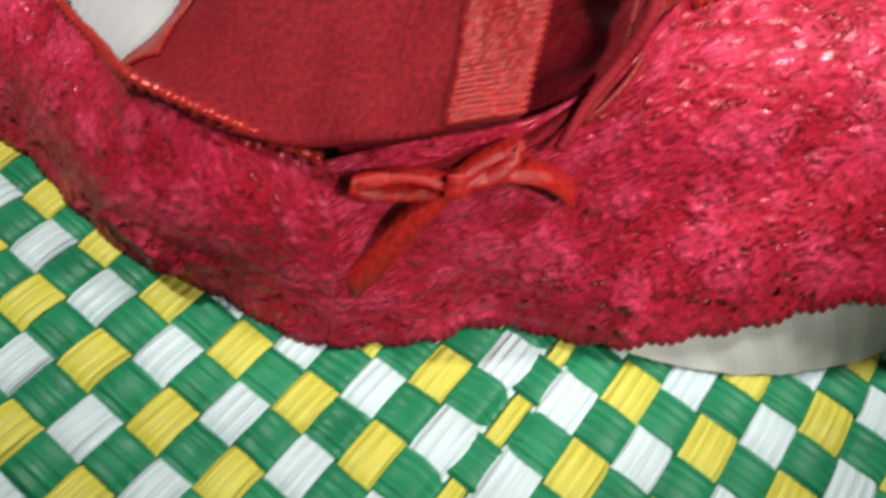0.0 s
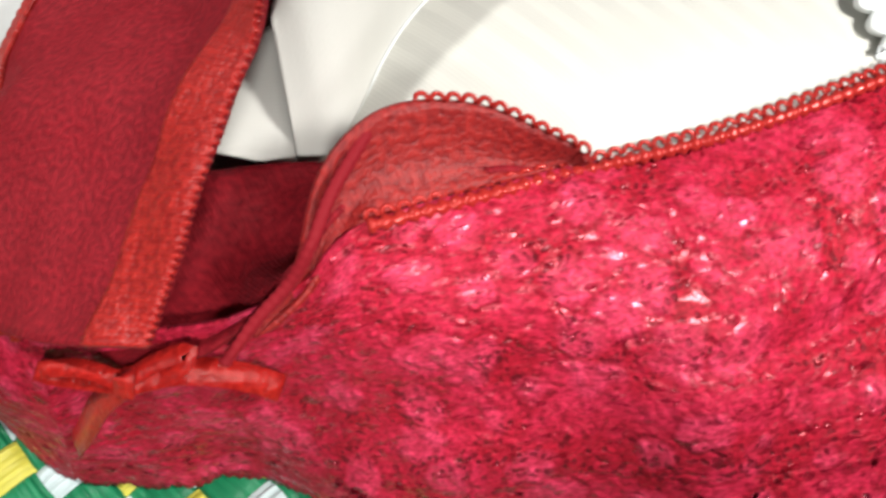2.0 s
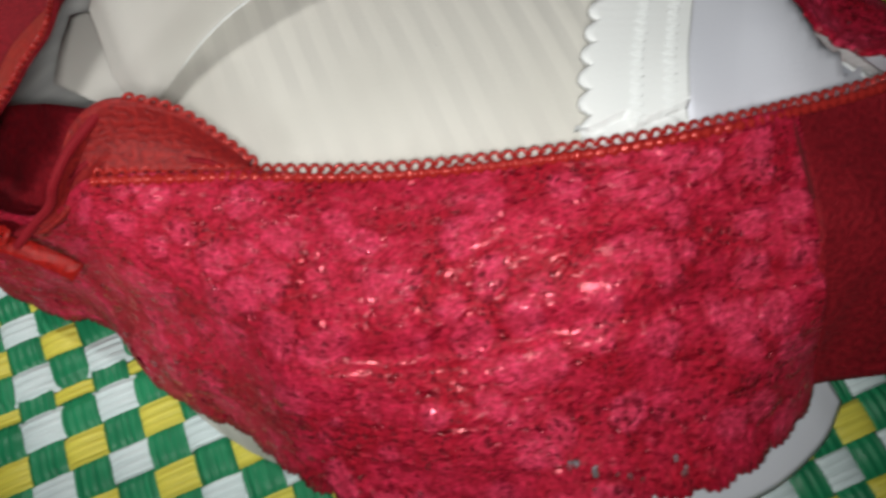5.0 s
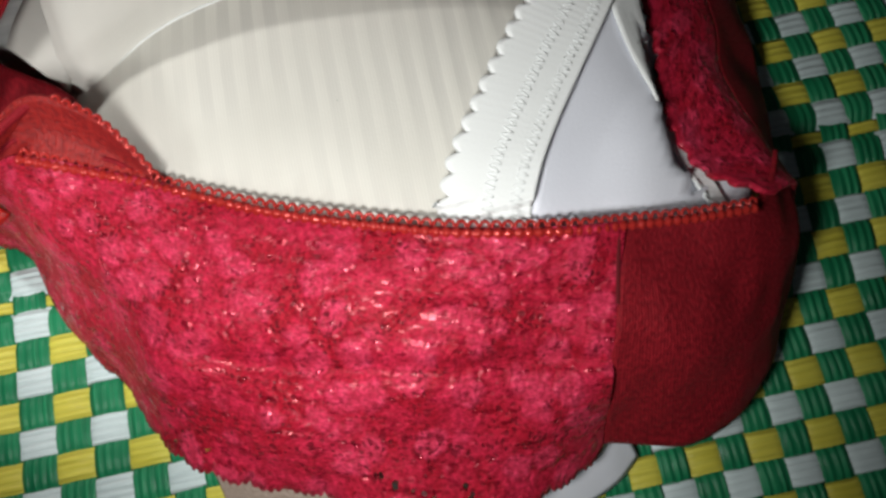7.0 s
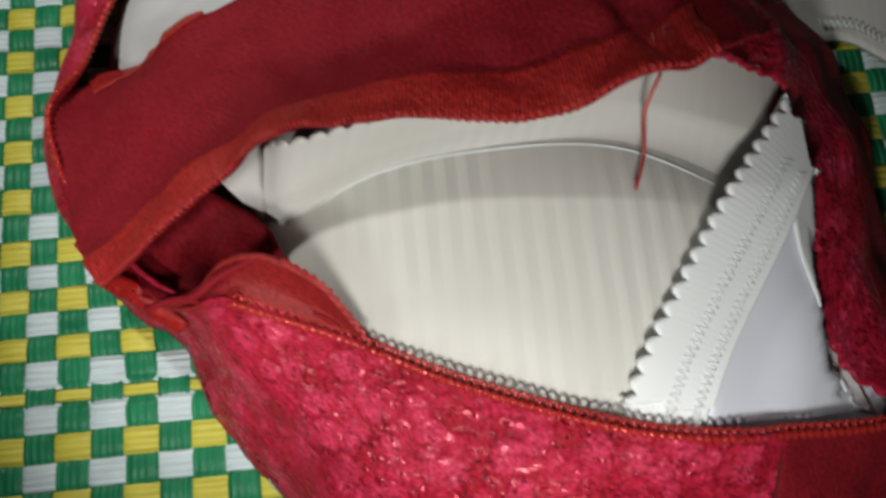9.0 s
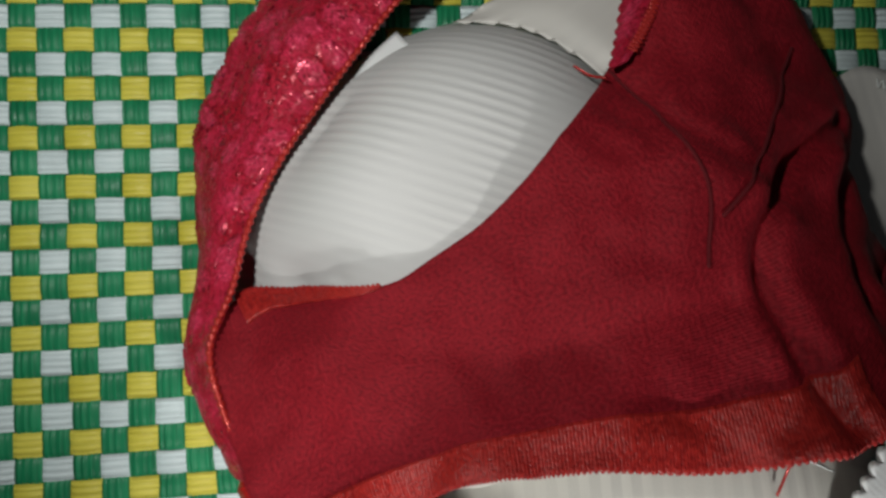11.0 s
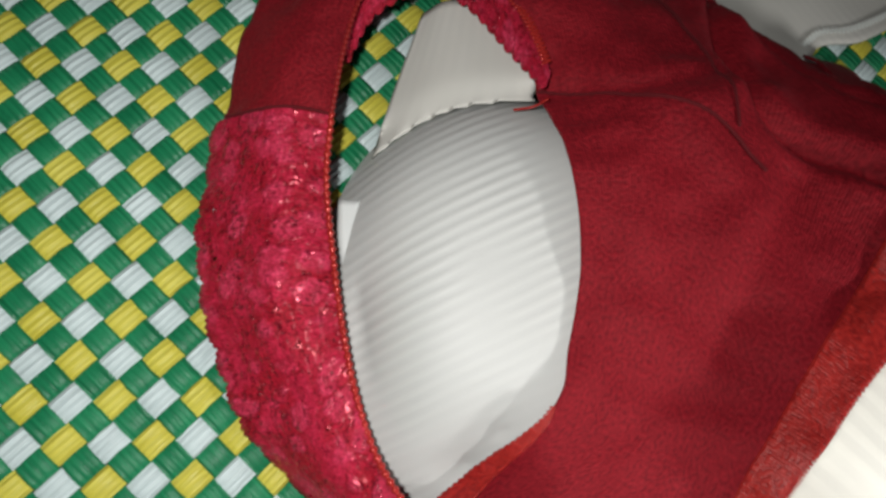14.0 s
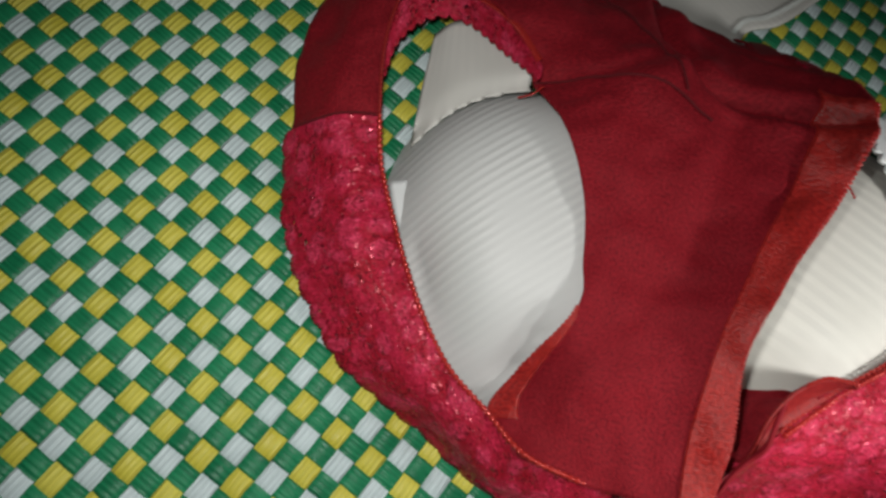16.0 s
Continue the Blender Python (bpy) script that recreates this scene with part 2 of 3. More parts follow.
def smooth_rows(rows, nu, nv):
    """A grid nu x nv through the given rows; rows run along u, the grid's v goes from row to row."""
    lines = np.array([spline(r, nu) for r in rows])
    return np.stack([through_rows(lines[:, k], nv) for k in range(nu)])


def through_rows(column, nv):
    """Catmull-Rom across rows, at even parameter."""
    p = column
    if len(p) == 2:
        return p[0] + (p[1] - p[0]) * np.linspace(0, 1, nv)[:, None]
    q = np.vstack([2 * p[0] - p[1], p, 2 * p[-1] - p[-2]])
    out = []
    for s in np.linspace(0, len(p) - 1, nv):
        k = min(int(s), len(p) - 2)
        s -= k
        a, b, c, d = q[k:k + 4]
        out.append(0.5 * (2 * b + (c - a) * s + (2 * a - 5 * b + 4 * c - d) * s * s + (3 * b - a - 3 * c + d) * s ** 3))
    return np.array(out)


def wrinkled(grid, amount, size, seed=0.0):
    """Moves a grid along its normals by smooth noise."""
    du, dv = np.gradient(grid, axis=0), np.gradient(grid, axis=1)
    n = np.cross(du, dv)
    n /= np.linalg.norm(n, axis=2, keepdims=True) + 1e-9
    n *= np.where(n[..., 2:] < 0, -1, 1)
    out = grid.copy()
    for i in range(grid.shape[0]):
        for j in range(grid.shape[1]):
            p = Vector(grid[i, j]) / size + Vector((seed, seed * 0.7, 0))
            out[i, j] += n[i, j] * amount * noise.noise(p)
    return out


def lifted(grid, amount):
    du, dv = np.gradient(grid, axis=0), np.gradient(grid, axis=1)
    n = np.cross(du, dv)
    n /= np.linalg.norm(n, axis=2, keepdims=True) + 1e-9
    n *= np.where(n[..., 2:] < 0, -1, 1)
    return grid + n * amount


def sheet(name, grid, mat, parent=None, label="", thick=0.12):
    """Cloth of some thickness from a grid in cells; its UV runs in metres along the cloth."""
    nu, nv = grid.shape[:2]
    top, low = grid, lifted(grid, -thick)
    bm = bmesh.new()
    uv = bm.loops.layers.uv.new("UVMap")
    a = [[bm.verts.new(top[i, j] * U) for j in range(nv)] for i in range(nu)]
    b = [[bm.verts.new(low[i, j] * U) for j in range(nv)] for i in range(nu)]
    du = np.r_[0, np.cumsum(np.linalg.norm(np.diff(grid[:, nv // 2], axis=0), axis=1))] * U
    dv = np.r_[0, np.cumsum(np.linalg.norm(np.diff(grid[nu // 2], axis=0), axis=1))] * U

    def face(vs, keys):
        f = bm.faces.new(vs)
        for loop, (i, j) in zip(f.loops, keys):
            loop[uv].uv = (du[i], dv[j])
    for i in range(nu - 1):
        for j in range(nv - 1):
            keys = [(i, j), (i + 1, j), (i + 1, j + 1), (i, j + 1)]
            face([a[p][q] for p, q in keys], keys)
            face([b[p][q] for p, q in keys[::-1]], keys[::-1])
    rim = [(i, 0) for i in range(nu)] + [(nu - 1, j) for j in range(1, nv)] + [(i, nv - 1) for i in range(nu - 2, -1, -1)] + [(0, j) for j in range(nv - 2, 0, -1)]
    for k, p in enumerate(rim):
        q = rim[(k + 1) % len(rim)]
        face([a[q[0]][q[1]], a[p[0]][p[1]], b[p[0]][p[1]], b[q[0]][q[1]]], [q, p, p, q])
    bmesh.ops.recalc_face_normals(bm, faces=bm.faces)
    return link(name, bm, mat, parent, label)


def finer(grid, n):
    """The same grid with n rows along u."""
    at, old = np.linspace(0, grid.shape[0] - 1, n), np.arange(grid.shape[0])
    return np.stack([np.stack([np.interp(at, old, grid[:, j, k]) for k in range(3)], 1) for j in range(grid.shape[1])], 1)


def scalloped(grid, edge, depth, count):
    """Draws one edge of a grid (v = 0 or v = last) in and out in scallops."""
    out = grid.copy()
    nv = grid.shape[1]
    inner = grid[:, 1] if edge == 0 else grid[:, nv - 2]
    k = 0 if edge == 0 else nv - 1
    step = grid[:, k] - inner
    step /= np.linalg.norm(step, axis=1, keepdims=True) + 1e-9
    wave = np.abs(np.sin(np.linspace(0, math.pi * count, grid.shape[0]))) ** 0.7
    for n, part in enumerate((1.0, 0.55, 0.2)):
        col = n if edge == 0 else nv - 1 - n
        if 0 <= col < nv:
            out[:, col] += step * (wave * depth * part)[:, None]
    return out


def thing(name, label, category, group=""):
    return tagged(new(name), label, category, group)


def loops_along(name, line, radius, wire, parent, mat, label="", out=(0, 0, 1), every=0.62):
    """Picot: a row of small thread loops standing on an edge."""
    line = np.array(line)
    run = np.r_[0, np.cumsum(np.linalg.norm(np.diff(line, axis=0), axis=1))]
    bm = bmesh.new()
    uv = bm.loops.layers.uv.new("UVMap")
    for s in np.arange(every / 2, run[-1], every):
        c = np.array([np.interp(s, run, line[:, k]) for k in range(3)])
        d = np.array([np.interp(min(s + 0.2, run[-1]), run, line[:, k]) for k in range(3)]) - c
        d = d / (np.linalg.norm(d) + 1e-9)
        o = np.array(out, float)
        o = o - d * (o @ d)
        o /= np.linalg.norm(o)
        x = np.cross(d, o)
        rings = []
        for a in np.linspace(-0.35, math.pi + 0.35, 8):
            mid = c + d * math.cos(a) * radius + o * (math.sin(a) * radius + radius * 0.2)
            rad = d * math.cos(a) + o * math.sin(a)
            rings.append([bm.verts.new((mid + (rad * math.cos(b) + x * math.sin(b)) * wire) * U) for b in np.linspace(0, 2 * math.pi, 5, endpoint=False)])
        for p, q in zip(rings, rings[1:]):
            for k in range(5):
                bm.faces.new((p[k], p[(k + 1) % 5], q[(k + 1) % 5], q[k]))
    return link(name, bm, mat, parent, label)


def cord(name, points, radius, mat, parent=None, label="", n=60, sides=6, twist=0.0):
    """A tube along a spline, in cells."""
    line = spline(points, n)
    bm = bmesh.new()
    bm.loops.layers.uv.new("UVMap")
    rings = []
    for k, c in enumerate(line):
        d = line[min(k + 1, n - 1)] - line[max(k - 1, 0)]
        d /= np.linalg.norm(d) + 1e-9
        a = np.cross(d, (0.1, 0.2, 1.0))
        a /= np.linalg.norm(a) + 1e-9
        b = np.cross(d, a)
        r = radius * (1 + twist * math.sin(k * 1.9))
        rings.append([bm.verts.new((c + (a * math.cos(q) + b * math.sin(q)) * r) * U) for q in np.linspace(0, 2 * math.pi, sides, endpoint=False)])
    for p, q in zip(rings, rings[1:]):
        for k in range(sides):
            bm.faces.new((p[k], p[(k + 1) % sides], q[(k + 1) % sides], q[k]))
    bm.faces.new(rings[0][::-1])
    bm.faces.new(rings[-1])
    return link(name, bm, mat, parent, label)

# ---- floor and woven mat ----
X0, X1, Y0, Y1 = -34, 48, -26, 52
PITCH = 0.92


def floor_plane():
    bm = bmesh.new()
    bm.loops.layers.uv.new("UVMap")
    bmesh.ops.create_grid(bm, x_segments=2, y_segments=2, size=0.8, calc_uvs=True)
    ob = link("floor", bm, M_FLOOR, None, "dark plain floor under the mat")
    ob.location.z = -0.0022
    return tagged(ob, category="floor", kind="structure")


floor_plane()


def row_mid(j):
    """Middle of a cross strip; the weave is packed a little closer round its one thin strip."""
    return PITCH * j + float(np.interp(j, [-12, -8, -6, -1, 0, 1, 4, 6, 9], [0, 0.03, 0.1, 0.27, 0.12, 0.03, -0.15, -0.2, 0]))


def row_span(j):
    """Lower and upper edge of a cross strip."""
    if j == 0:
        return row_mid(0) - 0.22, row_mid(0) + 0.22
    lo = row_span(0)[1] if j == 1 else (row_mid(j) + row_mid(j - 1)) / 2
    hi = row_span(0)[0] if j == -1 else (row_mid(j) + row_mid(j + 1)) / 2
    return lo, hi


def column_mid(i, j):
    """Middle of a long strip where it crosses strip j: the strips spread apart near the waist of the briefs."""
    spread = float(np.interp(i, [-3, 5, 20], [0, 1.2, 0])) * float(np.interp(j, [1, 5.5], [1, 0]))
    bend = float(np.interp(i, [18, 26], [0, 1])) * float(np.interp(j, [-9, -6, -2, 1, 4, 8], [-0.4, -0.4, 0.0, 0.35, 0.25, 0]))
    return i + spread + bend


def strip(name, along_x, k, start, end, mat, parent):
    """One film strip that runs over and under the crossing ones."""
    rng = random.Random(k * 7 + (1 if along_x else 0))
    cross = [-0.5, -0.46, -0.25, 0.0, 0.25, 0.46, 0.5]
    low = [-0.10, -0.02, 0.012, 0.0, 0.012, -0.02, -0.10]
    rows = []
    for c in range(start, end):
        up = 1 if (c + k) % 2 == (0 if along_x else 1) else -1
        for s, z in ((0.0, 1.0), (0.3, 0.86), (0.45, 0.35), (0.55, -0.35), (0.7, -0.86)):
            if along_x:
                p = column_mid(c, k) * (1 - s) + column_mid(c + 1, k) * s
                lo, hi = row_span(k)
            else:
                p = row_mid(c) * (1 - s) + row_mid(c + 1) * s
                mid = column_mid(k, c) * (1 - s) + column_mid(k, c + 1) * s
                gap = (column_mid(k + 1, c) - column_mid(k - 1, c)) / 2
                lo, hi = mid - gap / 2, mid + gap / 2
            rows.append((p, lo + 0.02, hi - 0.02, 0.085 * up * z))
    bm = bmesh.new()
    uv = bm.loops.layers.uv.new("UVMap")
    grid = []
    wob = rng.uniform(-0.02, 0.02)
    for p, lo, hi, z in rows:
        drift = 0.04 * noise.noise((p * 0.13, k * 3.7, 1.0)) + wob
        jag = 0.03 * noise.noise((p * 2.3, k * 9.1, 5.0))
        line = []
        for q, dz in zip(cross, low):
            side = (lo + hi) / 2 + q * (hi - lo) + drift + (jag if abs(q) > 0.4 else 0)
            zz = z + dz * 0.7 - 0.1
            v = (p, side, zz) if along_x else (side, p, zz)
            line.append(bm.verts.new(Vector(v) * U))
        grid.append(line)
    off = rng.uniform(0, 3)
    for n in range(len(grid) - 1):
        for m in range(len(cross) - 1):
            f = bm.faces.new((grid[n][m], grid[n + 1][m], grid[n + 1][m + 1], grid[n][m + 1]))
            for loop, (a, b) in zip(f.loops, ((n, m), (n + 1, m), (n + 1, m + 1), (n, m + 1))):
                loop[uv].uv = (rows[a][0] * U + off, cross[b] * (rows[a][2] - rows[a][1]) * U + off)
    bmesh.ops.recalc_face_normals(bm, faces=bm.faces)
    for f in bm.faces:
        if f.normal.z < 0:
            f.normal_flip()
    return link(name, bm, mat, parent)


def mat():
    m = thing("woven_mat", "green, white and yellow woven plastic mat on the floor", "mat")
    for j in range(Y0, Y1):
        strip("yellow_strip" if j % 2 == 0 else "white_strip", True, j, X0, X1, M_YELLOW if j % 2 == 0 else M_WHITE, m)
    for i in range(X0, X1):
        strip("green_strip", False, i, Y0, Y1, M_GREEN, m)


mat()

# ---- the red briefs ----
briefs = thing("lace_briefs", "red lace briefs with a small satin bow, draped over the bra", "underwear")

# front lace, one half each side of the bow
r_top = [(0.3, 5.2, 4.0), (1.6, 3.9, 4.6), (3.0, 2.5, 5.2), (4.2, 1.85, 6.0), (5.5, 1.8, 6.7), (8.5, 0.5, 6.65), (11.5, -1.0, 6.85), (15.3, -2.4, 7.08), (18.2, -2.92, 6.72), (19.7, -2.97, 6.26)]
r_mid = [(-0.3, 4.2, 2.4), (1.0, 3.6, 2.8), (2.8, 2.0, 3.6), (4.6, 0.4, 4.8), (7.0, -2.0, 5.9), (10.0, -4.0, 6.2), (14.0, -5.0, 6.3), (18.8, -5.8, 5.7)]
r_low = [(-0.8, 4.0, 0.3), (0.5, 2.7, 0.3), (1.7, 1.9, 0.3), (2.7, 0.2, 0.4), (3.8, -1.6, 1.2), (6.3, -4.3, 3.0), (8.3, -6.5, 4.0), (12.2, -8.1, 4.0), (15.6, -9.0, 3.5), (18.5, -8.1, 2.6)]
right = wrinkled(smooth_rows([r_low, r_mid, r_top], 240, 48), 0.4, 2.6, 3.0)
for i in range(right.shape[0]):
    u = i / (right.shape[0] - 1)
    for j in range(right.shape[1]):
        v = j / (right.shape[1] - 1)
        # two soft creases that run along the band
        right[i, j, 2] -= 0.28 * math.exp(-((v - 0.40 - 0.06 * u) / 0.035) ** 2) * min(1.0, max(0.0, (u - 0.45) * 6))
        right[i, j, 2] -= 0.16 * math.exp(-((v - 0.72) / 0.03) ** 2) * min(1.0, max(0.0, (u - 0.7) * 8))
sheet("front_lace", scalloped(scalloped(finer(right, 520), 0, 0.2, 26), 0, 0.14, 120), M_LACE, briefs, "pinkish red floral lace, right of the bow")
l_top = [(0.3, 5.2, 4.0), (-0.3, 6.8, 4.2), (-0.7, 8.8, 4.1), (-0.1, 10.7, 3.2), (0.44, 12.85, 2.7), (1.38, 14.8, 2.6), (2.73, 16.8, 2.4), (4.0, 18.5, 2.4), (5.7, 20.6, 2.5), (7.35, 22.1, 2.9)]
l_mid = [(-0.3, 4.2, 2.4), (-1.2, 6.0, 2.6), (-1.9, 8.2, 2.4), (-1.4, 10.6, 2.3), (-1.0, 12.2, 2.2), (-0.5, 14.4, 2.1), (0.6, 17.0, 2.2), (1.8, 19.4, 2.2), (3.1, 21.2, 2.1), (6.2, 23.8, 2.4)]
l_low = [(-0.8, 4.0, 0.3), (-1.3, 5.4, 0.3), (-1.9, 7.5, 0.3), (-2.0, 10.0, 0.3), (-1.85, 12.0, 0.3), (-1.75, 14.8, 0.3), (-1.3, 17.0, 0.4), (-0.4, 19.3, 0.5), (0.7, 21.2, 0.5), (3.4, 24.0, 0.5), (5.0, 25.1, 0.6)]
left = wrinkled(smooth_rows([l_low, l_mid, l_top], 220, 36), 0.4, 2.6, 3.0)
sheet("front_lace", scalloped(scalloped(finer(left, 460), 0, 0.25, 20), 0, 0.12, 100), M_LACE, briefs, "pinkish red floral lace, left of the bow")

# smooth side panels
side_r = smooth_rows([
    [(18.5, -8.1, 2.6), (21.0, -8.5, 2.0), (23.2, -7.6, 1.5), (25.3, -5.1, 1.3), (26.1, -2.4, 1.3)],
    [(18.8, -5.8, 5.7), (21.2, -6.1, 4.9), (23.3, -5.4, 4.1), (25.0, -3.9, 3.4), (25.7, -2.0, 3.0)],
    [(19.7, -2.97, 6.26), (21.5, -3.06, 5.85), (23.2, -3.05, 5.5), (24.2, -2.5, 5.1), (24.8, -1.6, 4.8)],
], 70, 40)
sheet("side_panel", wrinkled(wrinkled(side_r, 0.3, 3.0, 1.0), 0.1, 1.0), M_RED, briefs, "smooth dark red side panel")
side_l = smooth_rows([
    [(5.0, 25.1, 0.6), (6.0, 25.8, 0.5), (8.4, 27.5, 0.5), (12.0, 28.8, 0.5), (15.6, 28.8, 0.6)],
    [(6.2, 23.8, 2.4), (7.8, 24.8, 2.5), (9.8, 26.0, 2.3), (12.4, 27.0, 2.4), (15.4, 27.2, 2.6)],
    [(7.35, 22.1, 2.9), (9.4, 23.6, 3.0), (11.3, 24.7, 3.0), (13.4, 25.4, 3.0), (15.4, 25.2, 3.3)],
], 60, 26)
sheet("side_panel", wrinkled(wrinkled(side_l, 0.3, 2.5, 2.0), 0.1, 0.9), M_RED, briefs, "smooth dark red side panel")

cord("edge_cord", side_l[::6, -1] + (0, 0, 0.04), 0.09, M_LIP, briefs, "stitched dark red edge of the side panel", 120, 6, 0.3)

# back lace round the leg openings
back_r = smooth_rows([
    [(24.0, -2.8, 5.2), (22.4, -1.4, 4.95), (22.2, 0.9, 5.0), (22.5, 2.4, 4.8), (22.3, 4.4, 5.2), (21.6, 6.5, 6.2), (18.6, 6.7, 9.0)],
    [(25.2, -2.4, 4.0), (24.6, -0.4, 4.0), (24.3, 1.4, 4.0), (24.5, 3.0, 4.0), (24.3, 5.4, 4.2), (23.0, 8.0, 5.3), (20.6, 9.0, 7.0)],
    [(26.1, -2.4, 1.4), (26.4, -0.4, 1.5), (26.5, 0.8, 1.5), (26.5, 2.6, 1.6), (26.6, 5.9, 1.8), (25.8, 9.4, 2.1), (24.5, 11.4, 2.4)],
], 110, 34)
back_r = wrinkled(back_r, 0.3, 2.0, 4.0)
sheet("back_lace", scalloped(back_r[:, :18], 0, 0.25, 24), M_LACE, briefs, "red lace edge at the back of the leg opening")
sheet("back_side", back_r[:, 17:], M_RED, briefs, "smooth dark red back side")
back_l = smooth_rows([
    [(12.8, 17.6, 5.0), (13.6, 19.6, 3.9), (14.2, 22.1, 3.1), (13.6, 23.7, 2.7), (11.6, 24.2, 2.4), (9.5, 23.5, 2.2)],
    [(13.3, 17.8, 5.0), (14.8, 20.2, 4.5), (15.3, 22.8, 3.7), (14.6, 25.0, 3.2), (12.2, 25.1, 2.7), (9.8, 24.1, 2.5)],
], 90, 14)
sheet("back_lace", scalloped(back_l, 0, 0.25, 20), M_LACE, briefs, "red lace edge at the back of the leg opening")

# centre panel from the bow over the cups to the back
centre_rows = [
    [(-0.9, 8.8, 4.0), (-0.4, 6.8, 4.15), (0.2, 5.3, 4.4), (1.0, 3.8, 5.2), (1.79, 2.57, 6.1)],
    [(0.5, 10.7, 2.7), (1.6, 8.9, 4.8), (2.4, 6.9, 5.6), (3.0, 5.1, 6.3), (3.55, 3.58, 7.4)],
    [(4.4, 10.55, 5.9), (4.9, 9.2, 6.3), (5.5, 7.8, 6.7), (5.8, 6.4, 7.3), (5.98, 4.95, 8.2)],
    [(6.4, 11.45, 5.95), (7.3, 10.2, 6.6), (7.8, 8.6, 6.9), (7.9, 7.0, 7.7), (7.84, 5.35, 8.95)],
    [(8.75, 13.15, 6.3), (9.9, 11.6, 7.1), (10.4, 9.8, 7.2), (10.4, 7.8, 7.8), (10.2, 5.5, 9.2)],
    [(11.0, 15.65, 6.1), (12.8, 13.2, 7.4), (13.9, 11.2, 7.6), (14.3, 8.4, 7.9), (14.2, 5.28, 9.3)],
    [(13.0, 17.9, 4.25), (15.3, 14.8, 6.8), (16.8, 12.2, 7.2), (17.5, 9.2, 8.2), (17.46, 5.92, 10.2)],
    [(14.6, 20.2, 4.2), (17.3, 16.8, 5.4), (18.9, 13.8, 5.7), (19.8, 10.8, 6.8), (20.3, 7.4, 8.0)],
    [(15.8, 24.2, 3.4), (20.0, 20.2, 3.4), (22.0, 16.6, 3.5), (22.8, 12.7, 3.0), (24.0, 10.5, 2.8)],
    [(16.6, 28.6, 0.6), (21.5, 22.0, 0.7), (23.5, 18.0, 1.6), (23.8, 13.2, 1.5), (25.6, 10.7, 0.9)],
]
centre = wrinkled(wrinkled(smooth_rows(centre_rows, 80, 150), 0.5, 3.4, 6.0), 0.16, 1.1, 2.0)


def crease(grid, points, depth, width):
    """Presses a soft fold into a grid along a curve given in plan, with a swell beside it."""
    line = spline([(x, y, 0) for x, y in points], 60)[:, :2]
    gap = grid[:, :, None, :2] - line
    far = np.sqrt((gap ** 2).sum(3)).min(2)
    grid[..., 2] += depth * (0.12 * np.exp(-((far - 2.4 * width) / width) ** 2) - np.exp(-(far / width) ** 2))


crease(centre, [(21.7, 15.8), (19.6, 14.8), (17.6, 13.2), (16.4, 11.2), (16.6, 8.6), (17.2, 6.2)], 0.65, 0.38)
crease(centre, [(22.0, 14.8), (20.6, 12.2), (20.0, 9.4)], 0.6, 0.45)
crease(centre, [(13.0, 17.4), (14.5, 15.2), (16.6, 13.8)], 0.25, 0.35)
crease(centre, [(7.0, 9.6), (10.8, 11.4), (13.4, 13.6)], 0.2, 0.6)
crease(centre, [(5.5, 6.6), (8.4, 7.6), (11.6, 9.0), (15.0, 9.8)], 0.22, 0.55)
sheet("centre_panel", centre, M_RED, briefs, "smooth dark red centre panel with soft folds")
stripe = lifted(centre[67:, :104], 0.1)
stripe = finer(stripe.transpose(1, 0, 2), 700)
stripe = scalloped(stripe, 12, 0.13, 115)
sheet("leg_elastic", stripe, M_ELASTIC, briefs, "orange-red ribbed leg elastic")
short = lifted(centre[:12, 12:36], 0.1)
for k in range(short.shape[1]):
    reach = 10.5 * (1 - (k / (short.shape[1] - 1)) ** 1.6) + 0.5
    column = short[:, k].copy()
    short[:, k] = np.stack([np.interp(np.linspace(0, reach, 12), np.arange(12), column[:, a]) for a in range(3)], 1)
short = scalloped(finer(short.transpose(1, 0, 2), 240), 0, 0.1, 30)
sheet("leg_elastic", short, M_ELASTIC, briefs, "orange-red ribbed leg elastic")

# turned-over leg edge between the bow and the lace
lip = [(3.2, 2.05, 5.5), (4.3, 2.05, 6.2), (5.3, 2.6, 7.25), (6.2, 2.65, 7.8), (7.0, 2.35, 7.95), (7.9, 1.7, 7.75), (8.5, 0.9, 7.4), (9.0, 0.1, 7.1)]
lip_low = [(3.2, 1.9, 5.35), (4.2, 1.8, 5.95), (4.9, 1.85, 6.4), (5.6, 1.75, 6.75), (6.4, 1.45, 6.8), (7.3, 1.05, 6.8), (8.2, 0.65, 6.8), (8.9, 0.35, 6.85)]
lip_mid = [((x + p) / 2, (y + q) / 2, (z + r) / 2 - 0.3) for (x, y, z), (p, q, r) in zip(lip, lip_low)]
lip_mid[0], lip_mid[-1] = (3.2, 1.98, 5.4), (8.95, 0.25, 6.98)
hollow = smooth_rows([
    [(1.6, 7.4, 3.6), (3.2, 6.3, 4.8), (5.7, 4.4, 5.4), (6.5, 3.3, 5.9), (7.5, 1.9, 6.4), (8.7, 0.7, 6.6)],
    [(1.0, 5.0, 3.4), (2.6, 4.2, 4.2), (4.6, 3.2, 4.9), (6.0, 2.9, 5.7), (7.2, 1.8, 6.5), (8.7, 0.65, 6.68)],
    [(1.3, 3.4, 4.3), (2.5, 2.5, 4.9), (3.8, 2.05, 5.6), (5.0, 2.3, 6.6), (6.4, 2.2, 7.0), (8.6, 0.6, 6.8)],
], 80, 16)
sheet("leg_fold", wrinkled(hollow, 0.3, 1.0, 5.0), M_RED, briefs, "dark red hollow of the turned leg edge")
